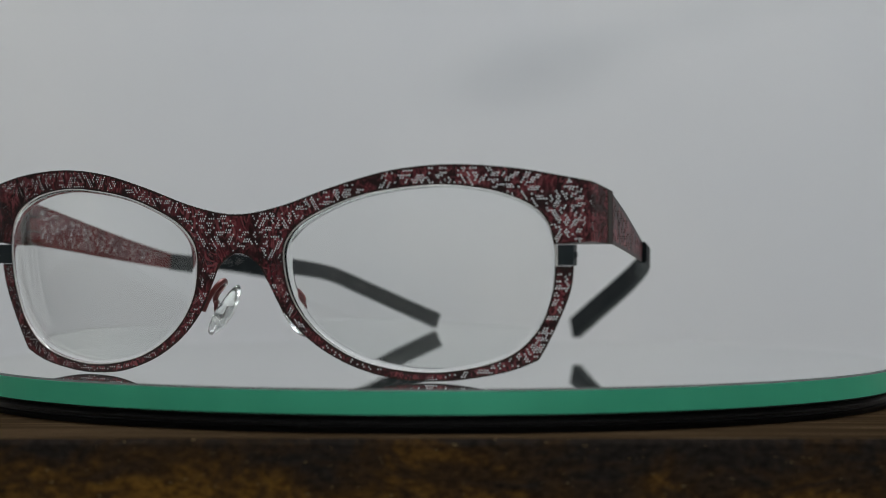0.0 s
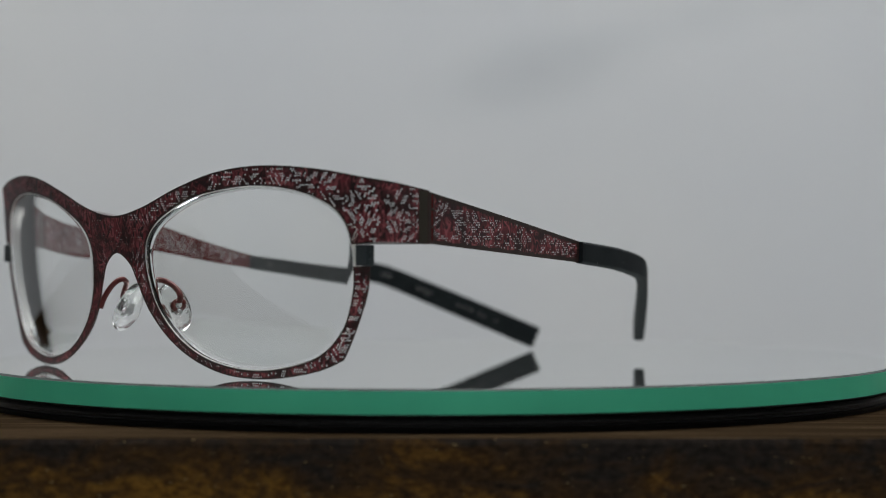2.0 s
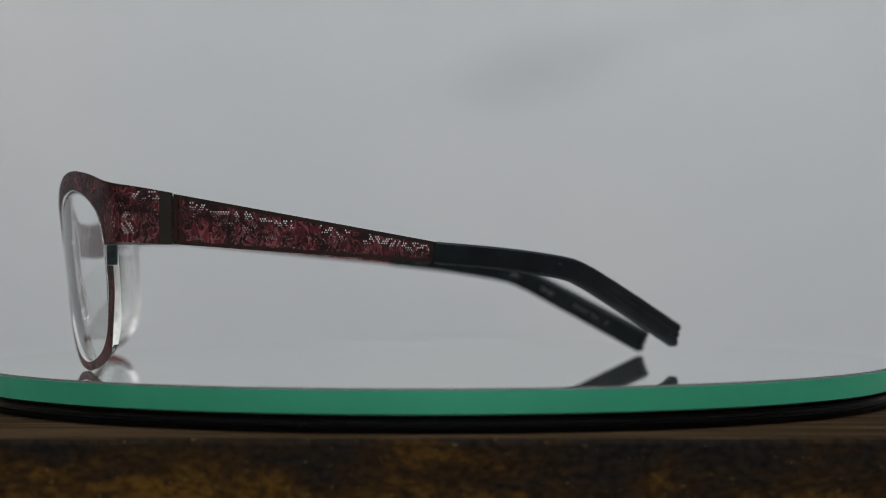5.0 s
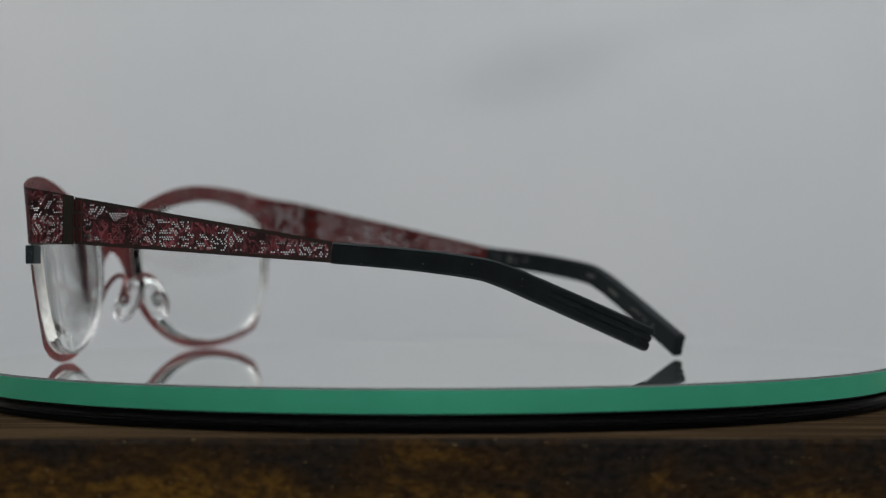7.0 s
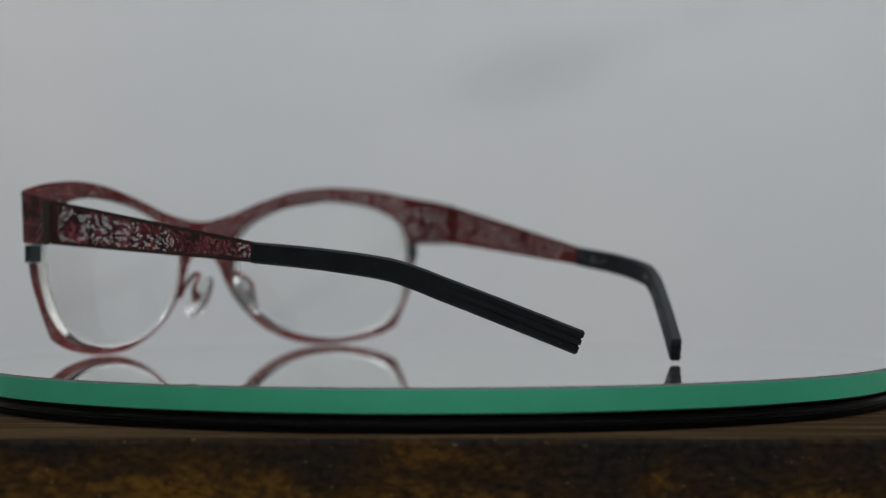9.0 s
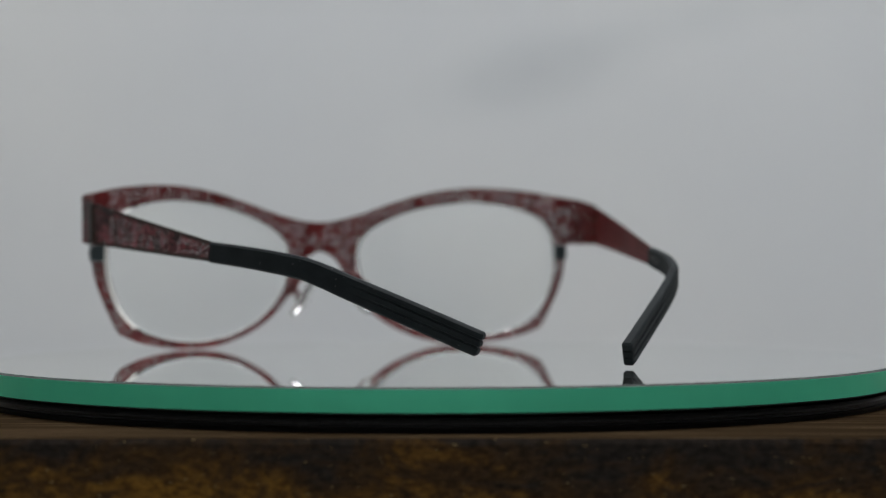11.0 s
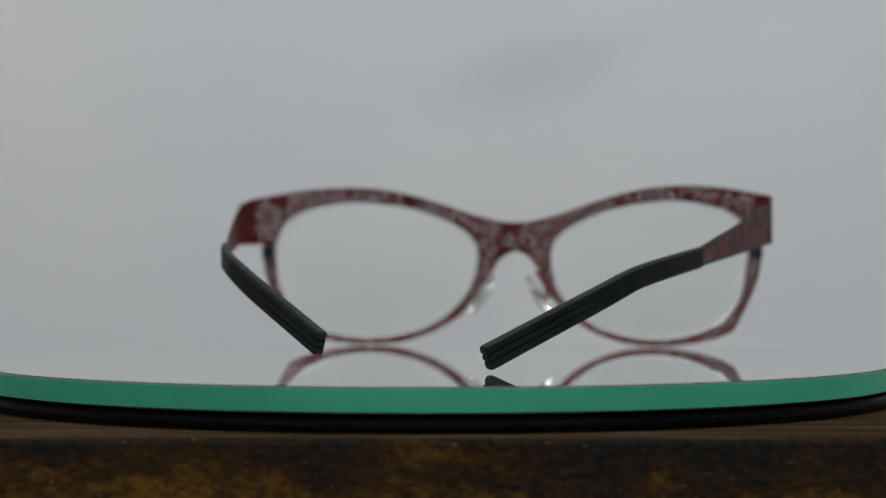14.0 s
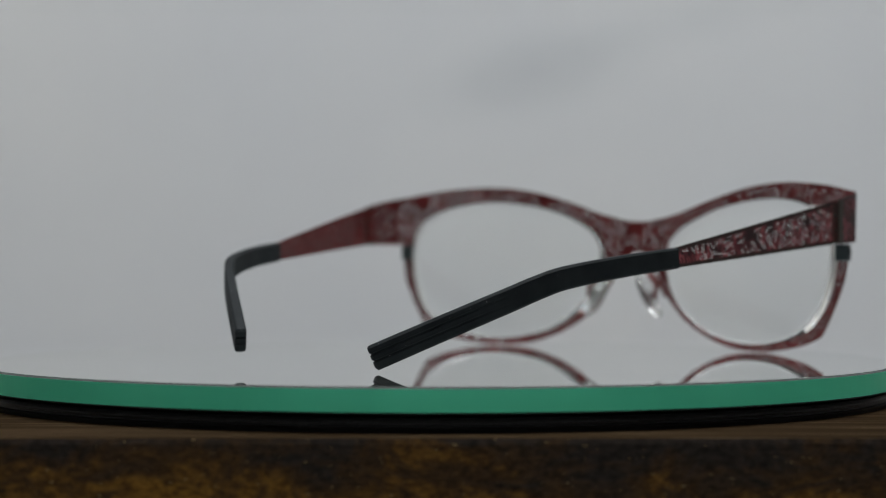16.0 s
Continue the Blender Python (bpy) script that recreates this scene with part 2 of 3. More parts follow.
def spline(points, steps=10, closed=False):
    """Catmull-Rom curve through points of any dimension."""
    p = [np.array(q, float) for q in points]
    n = len(p)
    out = []
    for i in range(n if closed else n - 1):
        a, b, c, d = (p[(i + k) % n] if closed else p[min(max(i + k, 0), n - 1)] for k in (-1, 0, 1, 2))
        for s in range(steps):
            t = s / steps
            out.append(0.5 * (2 * b + (c - a) * t + (2 * a - 5 * b + 4 * c - d) * t * t + (3 * b - a - 3 * c + d) * t ** 3))
    if not closed:
        out.append(p[-1])
    return out


def tube(points, radius, sides=8):
    bm = bmesh.new()
    rings = []
    pts = [Vector(q) for q in points]
    for i, q in enumerate(pts):
        way = (pts[min(i + 1, len(pts) - 1)] - pts[max(i - 1, 0)]).normalized()
        side = way.cross(Vector((0.31, 0.22, 0.92))).normalized()
        up = side.cross(way)
        rings.append([bm.verts.new(q + radius * (math.cos(2 * math.pi * k / sides) * side + math.sin(2 * math.pi * k / sides) * up)) for k in range(sides)])
    for a, b in zip(rings, rings[1:]):
        for k in range(sides):
            bm.faces.new((a[k], a[(k + 1) % sides], b[(k + 1) % sides], b[k]))
    bm.faces.new(rings[0][::-1])
    bm.faces.new(rings[-1])
    bmesh.ops.recalc_face_normals(bm, faces=bm.faces)
    return bm


# ---- room ----
def wall(name, x0, x1, y0, y1, z0, z1, material=None):
    ob = link_mesh(name, box(x0, x1, y0, y1, z0, z1), material or M_WALL)
    return tagged(ob, kind="structure")


wall("floor", -1.9, 1.9, -2.1, 1.1, FLOOR_Z - 0.1, FLOOR_Z, M_FLOOR)
wall("ceiling", -1.9, 1.9, -2.1, 1.1, 1.6, 1.7, M_CEIL)
wall_north = wall("wall_north", -1.9, 1.9, 0.9, 1.0, FLOOR_Z, 1.6)
# unseen wall behind the camera, made whiter to brighten the lens reflections
wall("wall_south", -1.9, 1.9, -2.1, -2.0, FLOOR_Z, 1.6, M_CEIL)
wall("wall_east", 1.8, 1.9, -2.0, 0.9, FLOOR_Z, 1.6)
wall("wall_west", -1.9, -1.8, -2.0, 0.9, FLOOR_Z, 1.6)

# ceiling lamp
lamp = tagged(new("ceiling_lamp"), "white metal ceiling panel lamp with a lit diffuser", "lamp")
lamp.location = (0.1, 0.1, 1.6)
part("housing", box(-0.6, 0.6, -0.3, 0.3, -0.05, 0.0, 0.006), M_WHITE, lamp)
part("diffuser", box(-0.56, 0.56, -0.26, 0.26, -0.058, -0.052), M_GLOW, lamp)

# ---- display table ----
table = tagged(new("display_table"), "dark wooden display table with a flecked front edge, darker towards its top", "table")
table.location = (0, 0, FLOOR_Z)
H = TABLE_Z - FLOOR_Z
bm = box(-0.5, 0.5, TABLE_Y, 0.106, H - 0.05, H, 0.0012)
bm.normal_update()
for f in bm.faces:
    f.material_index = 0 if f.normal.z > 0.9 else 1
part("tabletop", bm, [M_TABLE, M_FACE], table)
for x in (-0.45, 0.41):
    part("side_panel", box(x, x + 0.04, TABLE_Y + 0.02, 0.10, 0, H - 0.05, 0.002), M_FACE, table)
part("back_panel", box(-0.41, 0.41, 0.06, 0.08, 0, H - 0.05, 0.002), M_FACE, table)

# ---- turntable ----
R = 0.1000
turntable = tagged(new("turntable"), "black turntable with a round green-edged glass plate", "turntable")
turntable.location = (0, 0, TABLE_Z)
Z0 = -TABLE_Z
part("base_ring", lathe([(0, 0.0029, 0), (R - 0.006, 0.0029, 0), (R - 0.0012, 0.0028, 0), (R - 0.0006, 0.0022, 0), (R - 0.0006, 0.0018, 0), (R - 0.0016, 0.0016, 0), (R - 0.0016, 0.0011, 0), (R - 0.0008, 0.0009, 0), (R - 0.0012, 0.0, 0), (0, 0.0, 0)], 220), M_BASE, turntable, smooth=False)
glass_disc = part("glass_plate", lathe([(0, Z0, 0), (R - 0.0005, Z0, 0), (R, Z0 - 0.0004, 2), (R, 0.0036, 1), (R - 0.0004, 0.0033, 2), (0, 0.0033, 0)], 260), [M_TOP, M_GREEN, M_ARRIS], turntable, "round mirror-bright glass plate with a green edge")

# ---- eyeglasses: millimetres in the drawing, x across the front, y towards the temples, z up ----
MM = 0.001
BEND, WIDE = 65.1, 0.982
LEAN = 0.11  # the front leans: its lower rim stands nearer to the temples


def sheet_y(u, z=24.0):
    """How far the front wraps back at a place on it."""
    return -11.4 + 0.0031 * u * u + (24.0 - z) * LEAN


def front_place(u, z, off=0.0):
    """The developed front sheet: u along it from the bridge, off towards the wearer."""
    s, a = (1 if u >= 0 else -1), abs(u)
    slope = 0.0063 * min(a, BEND)
    upright = 1.0 - min(1.0, max(0.0, (a - BEND + 2.0) / 8.0))
    lean = (24.0 - z) * LEAN * upright
    if a <= BEND:
        x, y, ang = a, sheet_y(a), math.atan(slope)
    else:
        first, last, rad = math.atan(slope), radians(88), 3.2
        arc = rad * (last - first)
        x, y = BEND, sheet_y(BEND)
        ang = min(first + (a - BEND) / rad, last)
        x += rad * (math.sin(ang) - math.sin(first))
        y += rad * (math.cos(first) - math.cos(ang))
        rest = a - BEND - arc
        if rest > 0:
            x, y = x + rest * math.cos(last), y + rest * math.sin(last)
    return Vector((s * WIDE * (x - off * math.sin(ang)), y + lean + off * math.cos(ang), z)) * MM


U_END = 77.2
TOP = spline([(-9.5, 32.6), (0, 31.1), (9.5, 32.6), (21, 36.3), (32, 39.1), (43, 40.1), (55, 39.3), (66, 37.3), (U_END, 35.3)])[10:]
LOW = spline([(64.1, 21.4), (63.4, 17), (61.2, 11.5), (57.9, 5.1), (56.2, 3.6), (51, 1.7), (43, 0.3), (36.5, 0.0), (29, 0.7), (21, 3.3), (14.2, 7.4), (9.0, 12.8), (6.2, 18.0), (4.0, 21.7), (0, 23.7), (-4.0, 21.7)])[:-10]
INNER = spline([(60.8, 25.4), (59.9, 29.3), (57.2, 32.5), (51, 35.1), (43, 36.3), (35, 36.0), (25, 34.3), (15.3, 30.5), (10.6, 26.6), (9.5, 22), (11.1, 14.8), (16, 8.5), (24, 3.8), (34, 1.75), (43, 2.1), (52, 4.7), (57.6, 9.9), (60.2, 16.6), (60.8, 21.4)])


LEAF = 3.5


@functools.lru_cache(None)
def leaf_at(i, j, seed):
    """One leaf of the pattern: its middle, its direction, its bow and its kind."""
    r = random.Random(i * 7919 + j * 104729 + int(seed * 1000))
    return ((i + r.uniform(0.1, 0.9)) * LEAF, (j + r.uniform(0.1, 0.9)) * LEAF, r.uniform(0, math.pi * 2), r.uniform(-0.13, 0.13), r.random())


def leaf_mask(u, z, seed):
    """True where the sheet is pierced: feathered leaves with a stem and bowed veins, open fields, and closed leaves with a few blades."""
    ci, cj = math.floor(u / LEAF), math.floor(z / LEAF)
    near = []
    for i in (ci - 1, ci, ci + 1):
        for j in (cj - 1, cj, cj + 1):
            leaf = leaf_at(i, j, seed)
            near.append((math.hypot(u - leaf[0], z - leaf[1]), leaf))
    near.sort(key=lambda q: q[0])
    (d0, leaf), (d1, _) = near[:2]
    x, y, turn, bow, kind = leaf
    if d1 - d0 < 0.34:
        return False
    p = (u - x) * math.cos(turn) + (z - y) * math.sin(turn)
    q = -(u - x) * math.sin(turn) + (z - y) * math.cos(turn) + bow * p * p
    if kind < 0.06:
        return False
    if kind < 0.18:
        return (p / 1.5) ** 2 + ((abs(q) - 0.85) / 0.42) ** 2 < 1
    if abs(q) < 0.24:
        return False
    wave = math.sin(2 * math.pi * (0.85 * abs(q) + 0.6 * p + 0.1 * q * q) / 1.65 + 0.6 * noise.noise(Vector((u / 2, z / 2, seed))))
    wide, thin = (0.82, -0.22) if seed < 5 else (0.72, -0.36)
    return wave > (-0.93 if kind > wide else thin)


def inside(pts, edge):
    """Which points lie inside the closed outline."""
    nxt = np.roll(edge, -1, axis=0)
    d = nxt - edge
    steep = np.where(np.abs(d[:, 1]) < 1e-9, 1e-9, d[:, 1])
    odd = np.zeros(len(pts), bool)
    for e, n, k, q in zip(edge, nxt, d, steep):
        odd ^= ((e[1] > pts[:, 1]) != (n[1] > pts[:, 1])) & (pts[:, 0] < k[0] * (pts[:, 1] - e[1]) / q + e[0])
    return odd


def pierced_sheet(outline, place, seed, thick, pitch=0.50, hole=0.18, margin=0.40, keep=None, border=0.34):
    """A thin sheet cut to outline, pierced on a hexagonal lattice, laid out by place(u, z, off)."""
    edge = np.array(outline)
    nxt = np.roll(edge, -1, axis=0)
    us, zs = edge[:, 0], edge[:, 1]
    pts = []
    row, z = 0, zs.min()
    while z < zs.max():
        u = us.min() + (pitch / 2 if row % 2 else 0)
        while u < us.max():
            pts.append((u, z))
            u += pitch
        z += pitch * 0.866
        row += 1
    pts = np.array(pts)
    d = nxt - edge
    rel = pts[:, None, :] - edge[None]
    t = np.clip((rel * d).sum(2) / np.maximum((d * d).sum(1), 1e-9), 0, 1)
    dist = np.sqrt(((rel - t[..., None] * d) ** 2).sum(2)).min(1)
    ok = inside(pts, edge) & (dist > 0.22)
    pts, dist = pts[ok], dist[ok]
    verts = [Vector(p) for p in edge]
    n = len(verts)
    edges = [(i, (i + 1) % n) for i in range(n)]
    owner = {}
    holes = 0
    for (u, z), far in zip(pts, dist):
        if far > margin and leaf_mask(u, z, seed) and (keep is None or keep(u, z)):
            k = len(verts)
            for j in range(6):
                owner[k + j] = holes
                verts.append(Vector((u + hole * math.cos(j * math.pi / 3 + 0.5), z + hole * math.sin(j * math.pi / 3 + 0.5))))
            edges += [(k + j, k + (j + 1) % 6) for j in range(6)]
            holes += 1
        elif far > 0.3:
            verts.append(Vector((u, z)))
    v2, _, faces, origin, _, _ = delaunay_2d_cdt(verts, edges, [], 1, 1e-5, True)
    own = [next((owner[i] for i in o if i in owner), -1) for o in origin]
    bm = bmesh.new()
    front = [bm.verts.new(place(p.x, p.y, -thick / 2)) for p in v2]
    back = [bm.verts.new(place(p.x, p.y, thick / 2)) for p in v2]
    count = {}
    mids = np.array([[(v2[f[0]].x + v2[f[1]].x + v2[f[2]].x) / 3, (v2[f[0]].y + v2[f[1]].y + v2[f[2]].y) / 3] for f in faces])
    within = inside(mids, edge)
    near = np.full(len(mids), 9.0)
    for e, k in zip(edge, d):
        t = np.clip(((mids - e) @ k) / max(float(k @ k), 1e-9), 0, 1)
        near = np.minimum(near, np.hypot(*(mids - e - t[:, None] * k).T))
    plain = [bool(q < border or (keep is not None and not keep(m[0], m[1]) and abs(abs(m[0]) - 67.0) > 0.6)) for q, m in zip(near, mids)]
    for f, good, bare in zip(faces, within, plain):
        if not good:
            continue
        if own[f[0]] >= 0 and own[f[0]] == own[f[1]] == own[f[2]]:
            continue
        bm.faces.new([front[i] for i in f]).material_index = 3 if bare else 0
        bm.faces.new([back[i] for i in reversed(f)]).material_index = 1
        for i, j in zip(f, (*f[1:], f[0])):
            count[(i, j)] = 1
    for i, j in list(count):
        if (j, i) not in count:
            bm.faces.new((front[j], front[i], back[i], back[j])).material_index = 2
    loose = [v for v in bm.verts if not v.link_faces]
    bmesh.ops.delete(bm, geom=loose, context="VERTS")
    return bm


glasses = tagged(new("eyeglasses"), "maroon pierced metal eyeglasses standing open on the glass plate", "eyeglasses")

# front: one outline, cut open between end piece and lower rim on either side
half = [tuple(p) for p in TOP] + [(U_END, 25.4)] + [tuple(p) for p in INNER] + [tuple(p) for p in LOW]
mirror = [(-u, z) for u, z in reversed(half)]
outline = half[:-1] + mirror[:-1]
outline = [p for i, p in enumerate(outline) if (Vector(p) - Vector(outline[i - 1])).length > 0.02]
part("front_frame", pierced_sheet(outline, front_place, 3.7, 0.14, keep=lambda u, z: abs(abs(u) - 67.0) > 0.5 and abs(u) < 74.7), [M_FRONT, M_BACK, M_EDGE, M_BORDER], glasses, "maroon steel front pierced in a leaf pattern")


def lens_mesh(side):
    """A strong minus lens, thin in the middle and thick at the ground edge."""
    bm = bmesh.new()
    rim = [np.array(p) for p in spline([(60.9, 23.4)] + [tuple(p) for p in INNER[5:-5:5]], 5, True)]
    mid = np.array((34.5, 19.6))
    steps = 22

    def ring(k, back, taper=0.0):
        out = []
        for p in rim:
            temporal, nasal = min(1.0, max(0.0, (p[0] - 40) / 20)), min(1.0, max(0.0, (34 - p[0]) / 14))
            q = mid + (p - mid) * (k * (1 + taper * (-0.004 * min(1.0, max(0.0, (12 - p[1]) / 8)) - 0.012 * temporal - 0.004 * nasal)))
            rho2 = (q[0] - 34.0) ** 2 + (q[1] - 20.0) ** 2
            y = sheet_y(q[0], q[1]) - 0.1 + (q[1] - 20) ** 2 / 384
            y += back * (0.8 + 0.0036 * rho2 / math.sqrt(1 + (rho2 / 1000) ** 2) / 1.2)
            out.append(bm.verts.new((side * WIDE * q[0] * MM, y * MM, q[1] * MM)))
            if k == 0:
                break
        return out

    front = [ring(k / steps * 0.997, 0.0) for k in range(steps + 1)]
    back = [ring(k / steps * 0.997, 1.0, 1.0) for k in range(steps + 1)]
    waist = [ring(1.003, 0.05, 0.05), ring(1.004, 0.34, 0.4), ring(1.0, 0.6, 0.8)]
    n = len(rim)

    def skin(grid, index, smooth):
        for a, b in zip(grid, grid[1:]):
            for k in range(n):
                j = (k + 1) % n
                f = bm.faces.new((a[0], b[k], b[j]) if len(a) == 1 else (a[k], b[k], b[j], a[j]))
                f.smooth, f.material_index = smooth, index

    skin(front, 0, True)
    skin(back, 0, True)
    skin([front[-1], waist[0]], 1, False)
    skin([*waist, back[-1]], 2, False)
    for f in bm.faces:
        if f.material_index == 0 and abs(f.calc_center_median().x) > 0.048:
            f.material_index = 3
        elif f.material_index == 2 and abs(f.calc_center_median().x) < 0.052:
            f.material_index = 4
    bmesh.ops.recalc_face_normals(bm, faces=bm.faces)
    return bm


# temples
PATH = spline([(65.9, 13.1), (60.7, 36.0), (53.7, 64.3)], 12)


def temple_place(side):
    pts = PATH
    run = [0.0]
    for a, b in zip(pts, pts[1:]):
        run.append(run[-1] + float(np.linalg.norm(b - a)))

    def place(u, z, off=0.0):
        u = max(0.0, min(u, run[-1] - 1e-6))
        i = max(k for k in range(len(run) - 1) if run[k] <= u)
        w = (u - run[i]) / (run[i + 1] - run[i])
        p = pts[i] + (pts[i + 1] - pts[i]) * w
        d = (pts[i + 1] - pts[i]) / np.linalg.norm(pts[i + 1] - pts[i])
        return Vector((side * (p[0] - off * d[1]), p[1] + off * d[0], z)) * MM

    return place, run[-1]


def flip(bm, side):
    if side < 0:
        bmesh.ops.reverse_faces(bm, faces=bm.faces)
    return bm


SLEEVE = spline([(53.8, 64.3, 23.75), (49.2, 79.3, 22.4), (44.0, 91.6, 20.6), (40.7, 96.5, 18.9), (36.6, 101.1, 16.5), (28.1, 109.6, 11.8), (16.6, 120.8, 5.4)], 10)


def sleeve_mesh(side):
    """A rubber sleeve: two grooves run along its outer face to the end, which falls into three round lobes."""
    bm = bmesh.new()
    pts = [Vector(p) for p in SLEEVE]
    n = len(pts)
    rings = []
    stations = [(i, 0.0) for i in range(n - 1)] + [(n - 1, -0.75), (n - 1, -0.3), (n - 1, 0.0)]
    for k, (i, on) in enumerate(stations):
        p = pts[i]
        way = (pts[min(i + 1, n - 1)] - pts[max(i - 1, 0)]).normalized()
        out = way.cross(Vector((0, 0, 1))).normalized()
        up = out.cross(way).normalized()
        s = i / (n - 1)
        last = k - (len(stations) - 3)  # 0, 1, 2 on the three closing rings
        h, w, c = 2.2 + 0.38 * s, 0.95 + 0.25 * s, 0.42
        cut = 0.3 * min(1.0, max(0.0, (s - 0.66) / 0.12))
        rows = [(-h, 0, 0.5), (-h + c, 1, 0.12), (-0.95, 1, 0.12), (-0.8, 2, 0.45), (-0.5, 2, 0.45), (-0.35, 1, 0.12), (0.55, 1, 0.12), (0.7, 2, 0.45), (1.0, 2, 0.45), (1.15, 1, 0.12), (h - c, 1, 0.12), (h, 0, 0.5)]
        thin = 0.72 if last == 2 else 0.93 if last == 1 or i == 0 else 1.0
        ring = []
        for z, kind, back in rows:
            a = (w - c if kind == 0 else w - cut if kind == 2 else w) * thin
            ring.append((a, z * (0.97 if last == 2 else 1.0), back if last == 2 else back * 0.5 if last == 1 else 0.0))
        for z, kind, back in reversed(rows):
            a = (w - c if kind == 0 else w - 0.15 if kind == 2 and last > 0 else w) * thin
            ring.append((-a, z * (0.97 if last == 2 else 1.0), back if last == 2 else back * 0.5 if last == 1 else 0.0))
        rings.append([bm.verts.new((p + way * (on - b) + out * a + up * z) * MM) for a, z, b in ring])
    for a, b in zip(rings, rings[1:]):
        for k in range(len(a)):
            j = (k + 1) % len(a)
            bm.faces.new((a[k], a[j], b[j], b[k]))
    for ring in (rings[0], rings[-1]):
        m = len(ring)
        for k in range(m // 2 - 1):
            bm.faces.new((ring[k], ring[k + 1], ring[m - 2 - k], ring[m - 1 - k]))
    if side < 0:
        for v in bm.verts:
            v.co.x = -v.co.x
    bmesh.ops.recalc_face_normals(bm, faces=bm.faces)
    return bm


def pad_mesh(side):
    """A clear silicone nose pad, a soft oval cushion."""
    bm = bmesh.new()
    bmesh.ops.create_uvsphere(bm, u_segments=28, v_segments=16, radius=1)
    for v in bm.verts:
        x, y, z = v.co
        x = 1.15 * math.copysign(abs(x) ** 0.8, x) - 0.5 * (y * y + z * z) + 0.3
        w = 3.1 * (1 - 0.16 * z)
        v.co = Vector((x, y * w, z * 5.7)) * MM
    turn = Matrix.Translation(Vector((side * 7.3, -3.6, 12.6)) * MM) @ pose(0, 0, 0, 0, 0, -side * 4) @ pose(0, 0, 0, 0, -side * 32, 0)
    if side > 0:
        bmesh.ops.scale(bm, vec=(-1, 1, 1), verts=bm.verts)
        bmesh.ops.reverse_faces(bm, faces=bm.faces)
    bm.transform(turn)
    return bm


for side in (1, -1):
    lens = part("lens", lens_mesh(side), [M_LENS, M_BEVEL, M_RIMGLASS, M_MARGIN, M_POLISH], glasses, "clear minus lens with a ground edge")
    lens.visible_shadow = False
    seat = spline([tuple(p) for p in INNER[::5]], 5)
    seat = [Vector((side * WIDE * (34.5 + (p[0] - 34.5) * 0.994), (sheet_y(p[0], p[1]) + 0.16), 19.6 + (p[1] - 19.6) * 0.994)) * MM for p in seat]
    bevel = part("bevel", tube(seat, 0.0001, 6), M_BEVEL, lens, "frosted ground bevel", smooth=True)
    # closing block of the rim
    x0, x1 = sorted((side * 61.2 * WIDE, side * 64.4 * WIDE))
    y = sheet_y(62.8, 23.4)
    block = part("rim_block", box(x0 * MM, x1 * MM, (y - 0.45) * MM, (y + 1.5) * MM, 21.5 * MM, 25.34 * MM, 0.0002), M_BLOCK, glasses, "blued steel closing block")
    x0, x1 = sorted((side * (64.4 * WIDE - 0.05), side * (64.4 * WIDE + 0.3)))
    part("screw", box(x0 * MM, x1 * MM, (y + 0.0) * MM, (y + 1.0) * MM, 22.8 * MM, 24.1 * MM, 0.0002), M_BLOCK, block)
    # temple turned about the hinge; one side hangs a little lower
    drop = -1.55 if side < 0 else -0.1
    temple = part("temple", flip(bmesh.new(), side), M_FRONT, glasses, "tapered maroon pierced steel temple")
    place, length = temple_place(side)
    length -= 0.05
    plate = [(0.12, 25.5), (length, 21.7), (length, 26.0)] + [(0.12, 35.1)]
    dense = []
    for a, b in zip(plate, plate[1:] + plate[:1]):
        k = max(2, int(math.dist(a, b) / 0.6))
        dense += [(a[0] + (b[0] - a[0]) * i / k, a[1] + (b[1] - a[1]) * i / k) for i in range(k)]
    bm = flip(pierced_sheet(dense, place, 11.3 + side, 0.11, margin=0.92, keep=lambda u, z: u > 1.7, border=0.78), side)
    bm.to_mesh(temple.data)
    bm.free()
    temple.data.materials.append(M_BACK)
    temple.data.materials.append(M_EDGE)
    temple.data.materials.append(M_BORDER)
    hinge_at = Matrix.Translation(Vector((side * 65.9, 13.1, 30)) * MM)
    temple.matrix_basis = hinge_at @ pose(0, 0, 0, drop, 0, 0) @ hinge_at.inverted()

    part("sleeve", sleeve_mesh(side), M_SLEEVE, temple, "matt black rubber sleeve with grooved end")
    # hinge barrel behind the joint, and the plain dark strips beside it
    hy = 13.1
    bm = bmesh.new()
    xs = sorted((side * 65.0, side * 65.78))
    for z0, z1 in ((25.9, 28.6), (28.62, 31.9), (31.92, 34.7)):
        add_box(bm, xs[0] * MM, xs[1] * MM, (hy - 1.5) * MM, (hy + 1.5) * MM, z0 * MM, z1 * MM, 0.0002, 1)
    xo = sorted((side * 65.93, side * 66.22))
    add_box(bm, xo[0] * MM, xo[1] * MM, (hy - 2.4) * MM, (hy - 0.06) * MM, 25.5 * MM, 35.2 * MM, 0.00008)
    part("hinge", bm, [M_OLIVE, M_BACK], glasses, "dark barrel hinge with plain end strip")
    # nose pad on its bent wire
    pad = part("nose_pad", pad_mesh(side), M_PAD, glasses, "clear silicone nose pad", smooth=True)
    wire = spline([(side * 9.0, -9.4, 12.6), (side * 8.0, -9.0, 15.0), (side * 6.8, -7.8, 17.4), (side * 6.3, -6.2, 18.4), (side * 6.9, -4.6, 17.8), (side * 8.6, -3.8, 16.4), (side * 9.6, -3.6, 15.0), (side * 9.3, -3.6, 13.8)], 7)
    part("pad_arm", tube([Vector(p) * MM for p in wire], 0.00058), M_WIRE, pad, "bent red wire", smooth=True)
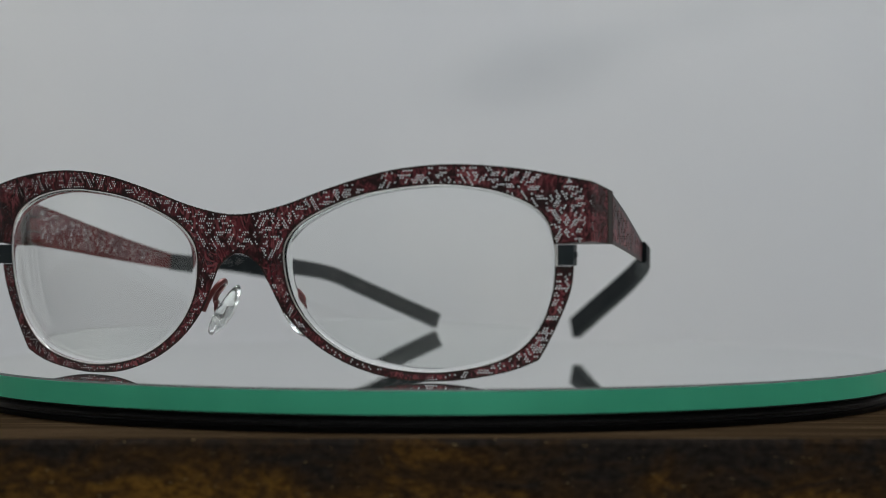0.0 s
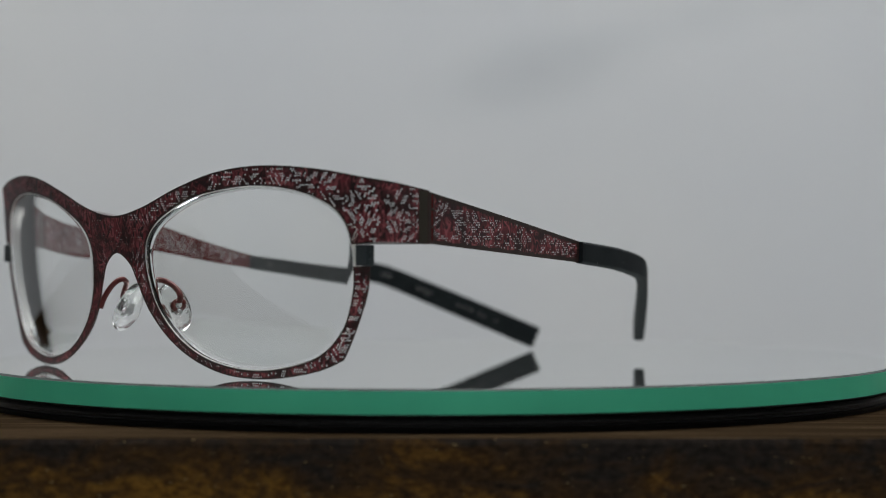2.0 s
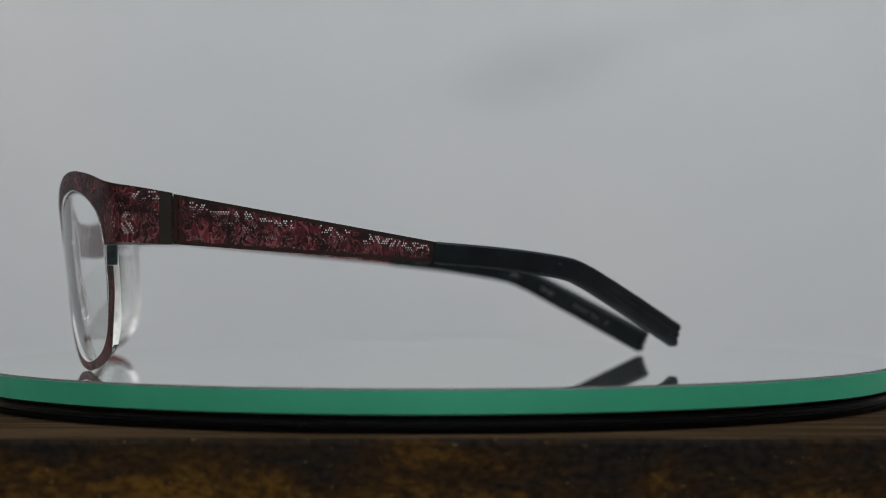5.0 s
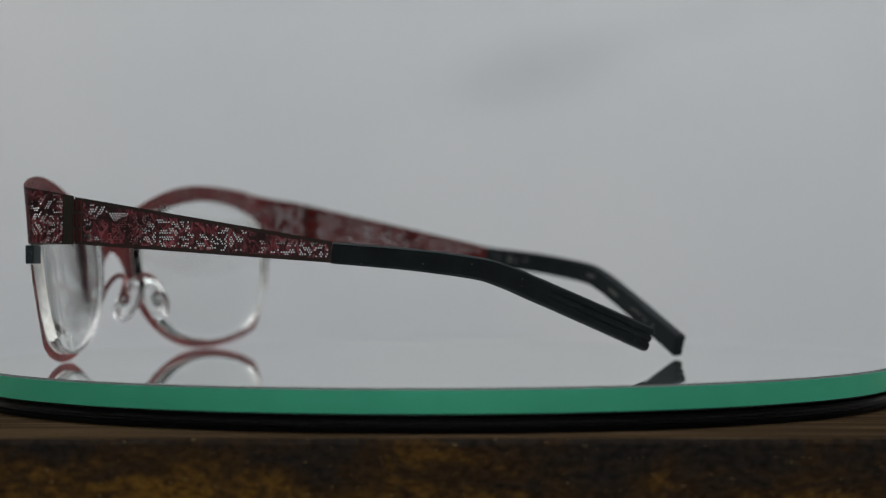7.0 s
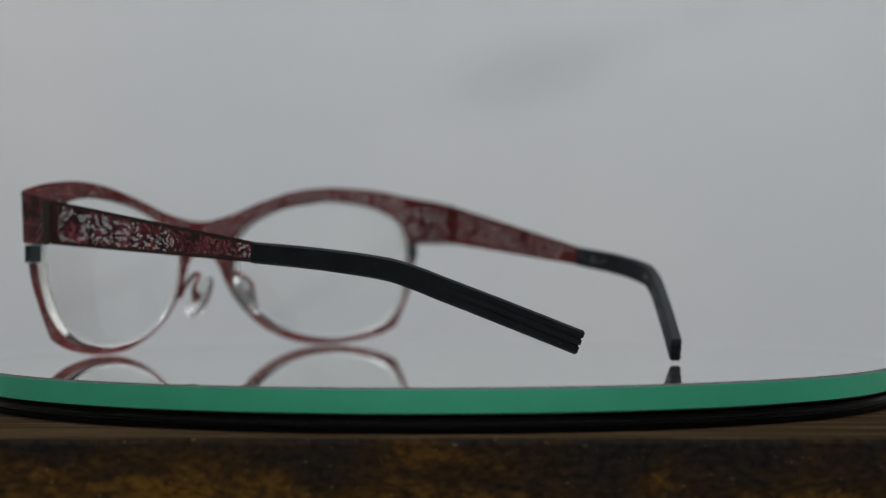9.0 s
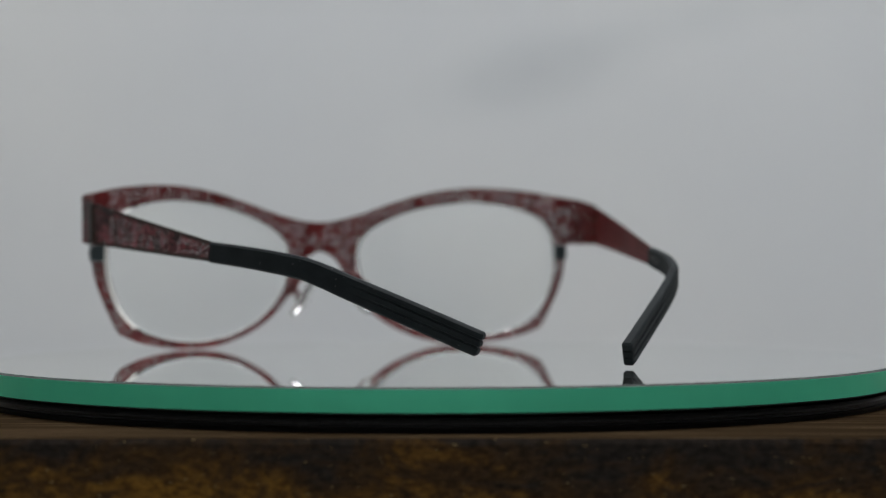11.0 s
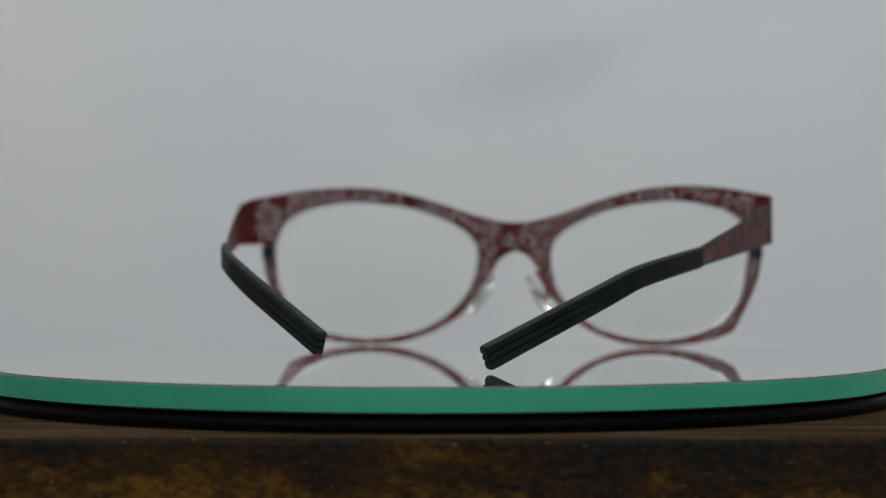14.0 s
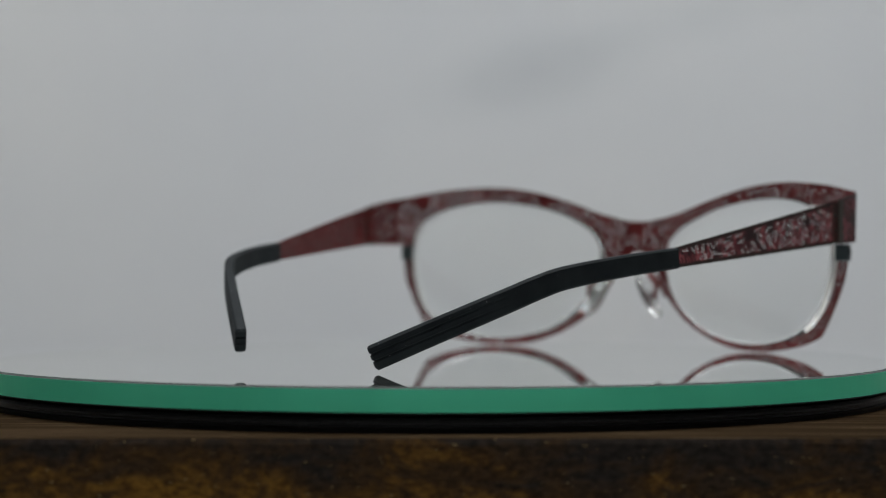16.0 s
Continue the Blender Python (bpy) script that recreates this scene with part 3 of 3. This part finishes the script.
    ring = [(side * (9.2 + 0.25 * math.cos(a)), -3.6 + 0.95 * math.cos(a), 13.2 + 1.05 * math.sin(a)) for a in np.linspace(0, 2 * math.pi, 17)]
    part("pad_box", tube([Vector(p) * MM for p in ring], 0.00045), M_WIRE, pad, smooth=True)
    plate_bm = box(*[v * MM for v in (-0.14, 0.14, -0.8, 0.8, -1.2, 1.2)], 0.00012)
    plate_bm.transform(Matrix.Translation(Vector((side * 7.45, -3.6, 12.6)) * MM) @ pose(0, 0, 0, 0, -side * 32, 0))
    part("core_plate", plate_bm, M_SCREW, pad, "small bright steel plate")
    bm = bmesh.new()
    for dz, r in ((14.0, 0.55), (11.9, 0.75)):
        bmesh.ops.create_uvsphere(bm, u_segments=14, v_segments=8, radius=r * MM, matrix=Matrix.Translation(Vector((side * 9.15, -3.6, dz)) * MM))
    part("screw", bm, M_SCREW, pad, "two small bright steel domes", smooth=True)
    # print on the inner face of the sleeve: worn marks and one readable word
    if side < 0:
        pts = [Vector((-p[0], p[1], p[2])) for p in SLEEVE]

        def on_sleeve(y, up, off=1.16):
            i = max(k for k in range(len(pts) - 1) if pts[k].y <= y)
            way = (pts[i + 1] - pts[i]).normalized()
            p = pts[i] + (pts[i + 1] - pts[i]) * ((y - pts[i].y) / (pts[i + 1].y - pts[i].y))
            out = way.cross(Vector((0, 0, 1))).normalized()
            rise = out.cross(way).normalized()
            return (p + out * off + rise * up) * MM, way, rise, out

        def mark(y, up, wide, high):
            bm = bmesh.new()
            p, way, rise, out = on_sleeve(y, up)
            a, b, c = way * wide * MM / 2, rise * high * MM / 2, out * 0.03 * MM
            vs = [bm.verts.new(p + a * i + b * j + c * k) for i in (-1, 1) for j in (-1, 1) for k in (-1, 1)]
            for q in ((0, 1, 3, 2), (4, 6, 7, 5), (0, 4, 5, 1), (2, 3, 7, 6), (0, 2, 6, 4), (1, 5, 7, 3)):
                bm.faces.new([vs[k] for k in q])
            bmesh.ops.recalc_face_normals(bm, faces=bm.faces)
            part("printed_mark", bm, M_PRINT, temple, "worn grey print")

        for y, up, wide, high in ((66.6, 0.5, 0.7, 0.2), (68.0, 0.1, 0.2, 0.9), (71.4, 0.5, 2.0, 0.22), (71.2, -0.4, 2.2, 0.2), (71.0, 0.1, 0.22, 1.9), (73.2, -0.3, 0.22, 1.2), (75.2, 0.1, 0.22, 1.4), (76.2, 0.5, 0.9, 0.2), (107.4, 0.1, 0.8, 0.45), (108.5, 0.1, 0.8, 0.45), (109.6, 0.1, 0.8, 0.45), (111.0, 0.2, 0.25, 1.0), (111.8, 0.0, 0.6, 0.45), (113.8, 0.1, 0.25, 0.9)):
            mark(y, up, wide, high)
        for y, letters, off in ((93.2, "patented", 1.24), (100.0, "design", 1.22)):
            text = bpy.data.curves.new("lettering", "FONT")
            text.body, text.size, text.extrude = letters, 0.0017, 0.00002
            text.materials.append(M_PRINT)
            word = new("lettering", text)
            word.parent = temple
            p, way, rise, out = on_sleeve(y, -0.3, off)
            word.matrix_basis = Matrix.Translation(p) @ Matrix((way, rise, way.cross(rise))).transposed().to_4x4()


# ---- what turns ----
SPIN = 11.934
WOBBLE = pose(0, 0, 0, 0.11, 0, 0)  # the plate lies not quite level on its bearing
HOME = Matrix.Translation((-0.03242, -0.0618, 0.0)) @ pose(0, 0, 0, 0, 0, -24.6)


def motions():
    times = [0.5 * k for k in range(33)]
    walk(glasses, [(t, pose(0, 0, 0.0002, 0, 0, -SPIN * t) @ WOBBLE @ HOME) for t in times])
    walk(glass_disc, [(t, pose(0, 0, 0, 0, 0, -SPIN * t) @ WOBBLE) for t in times])


motions()
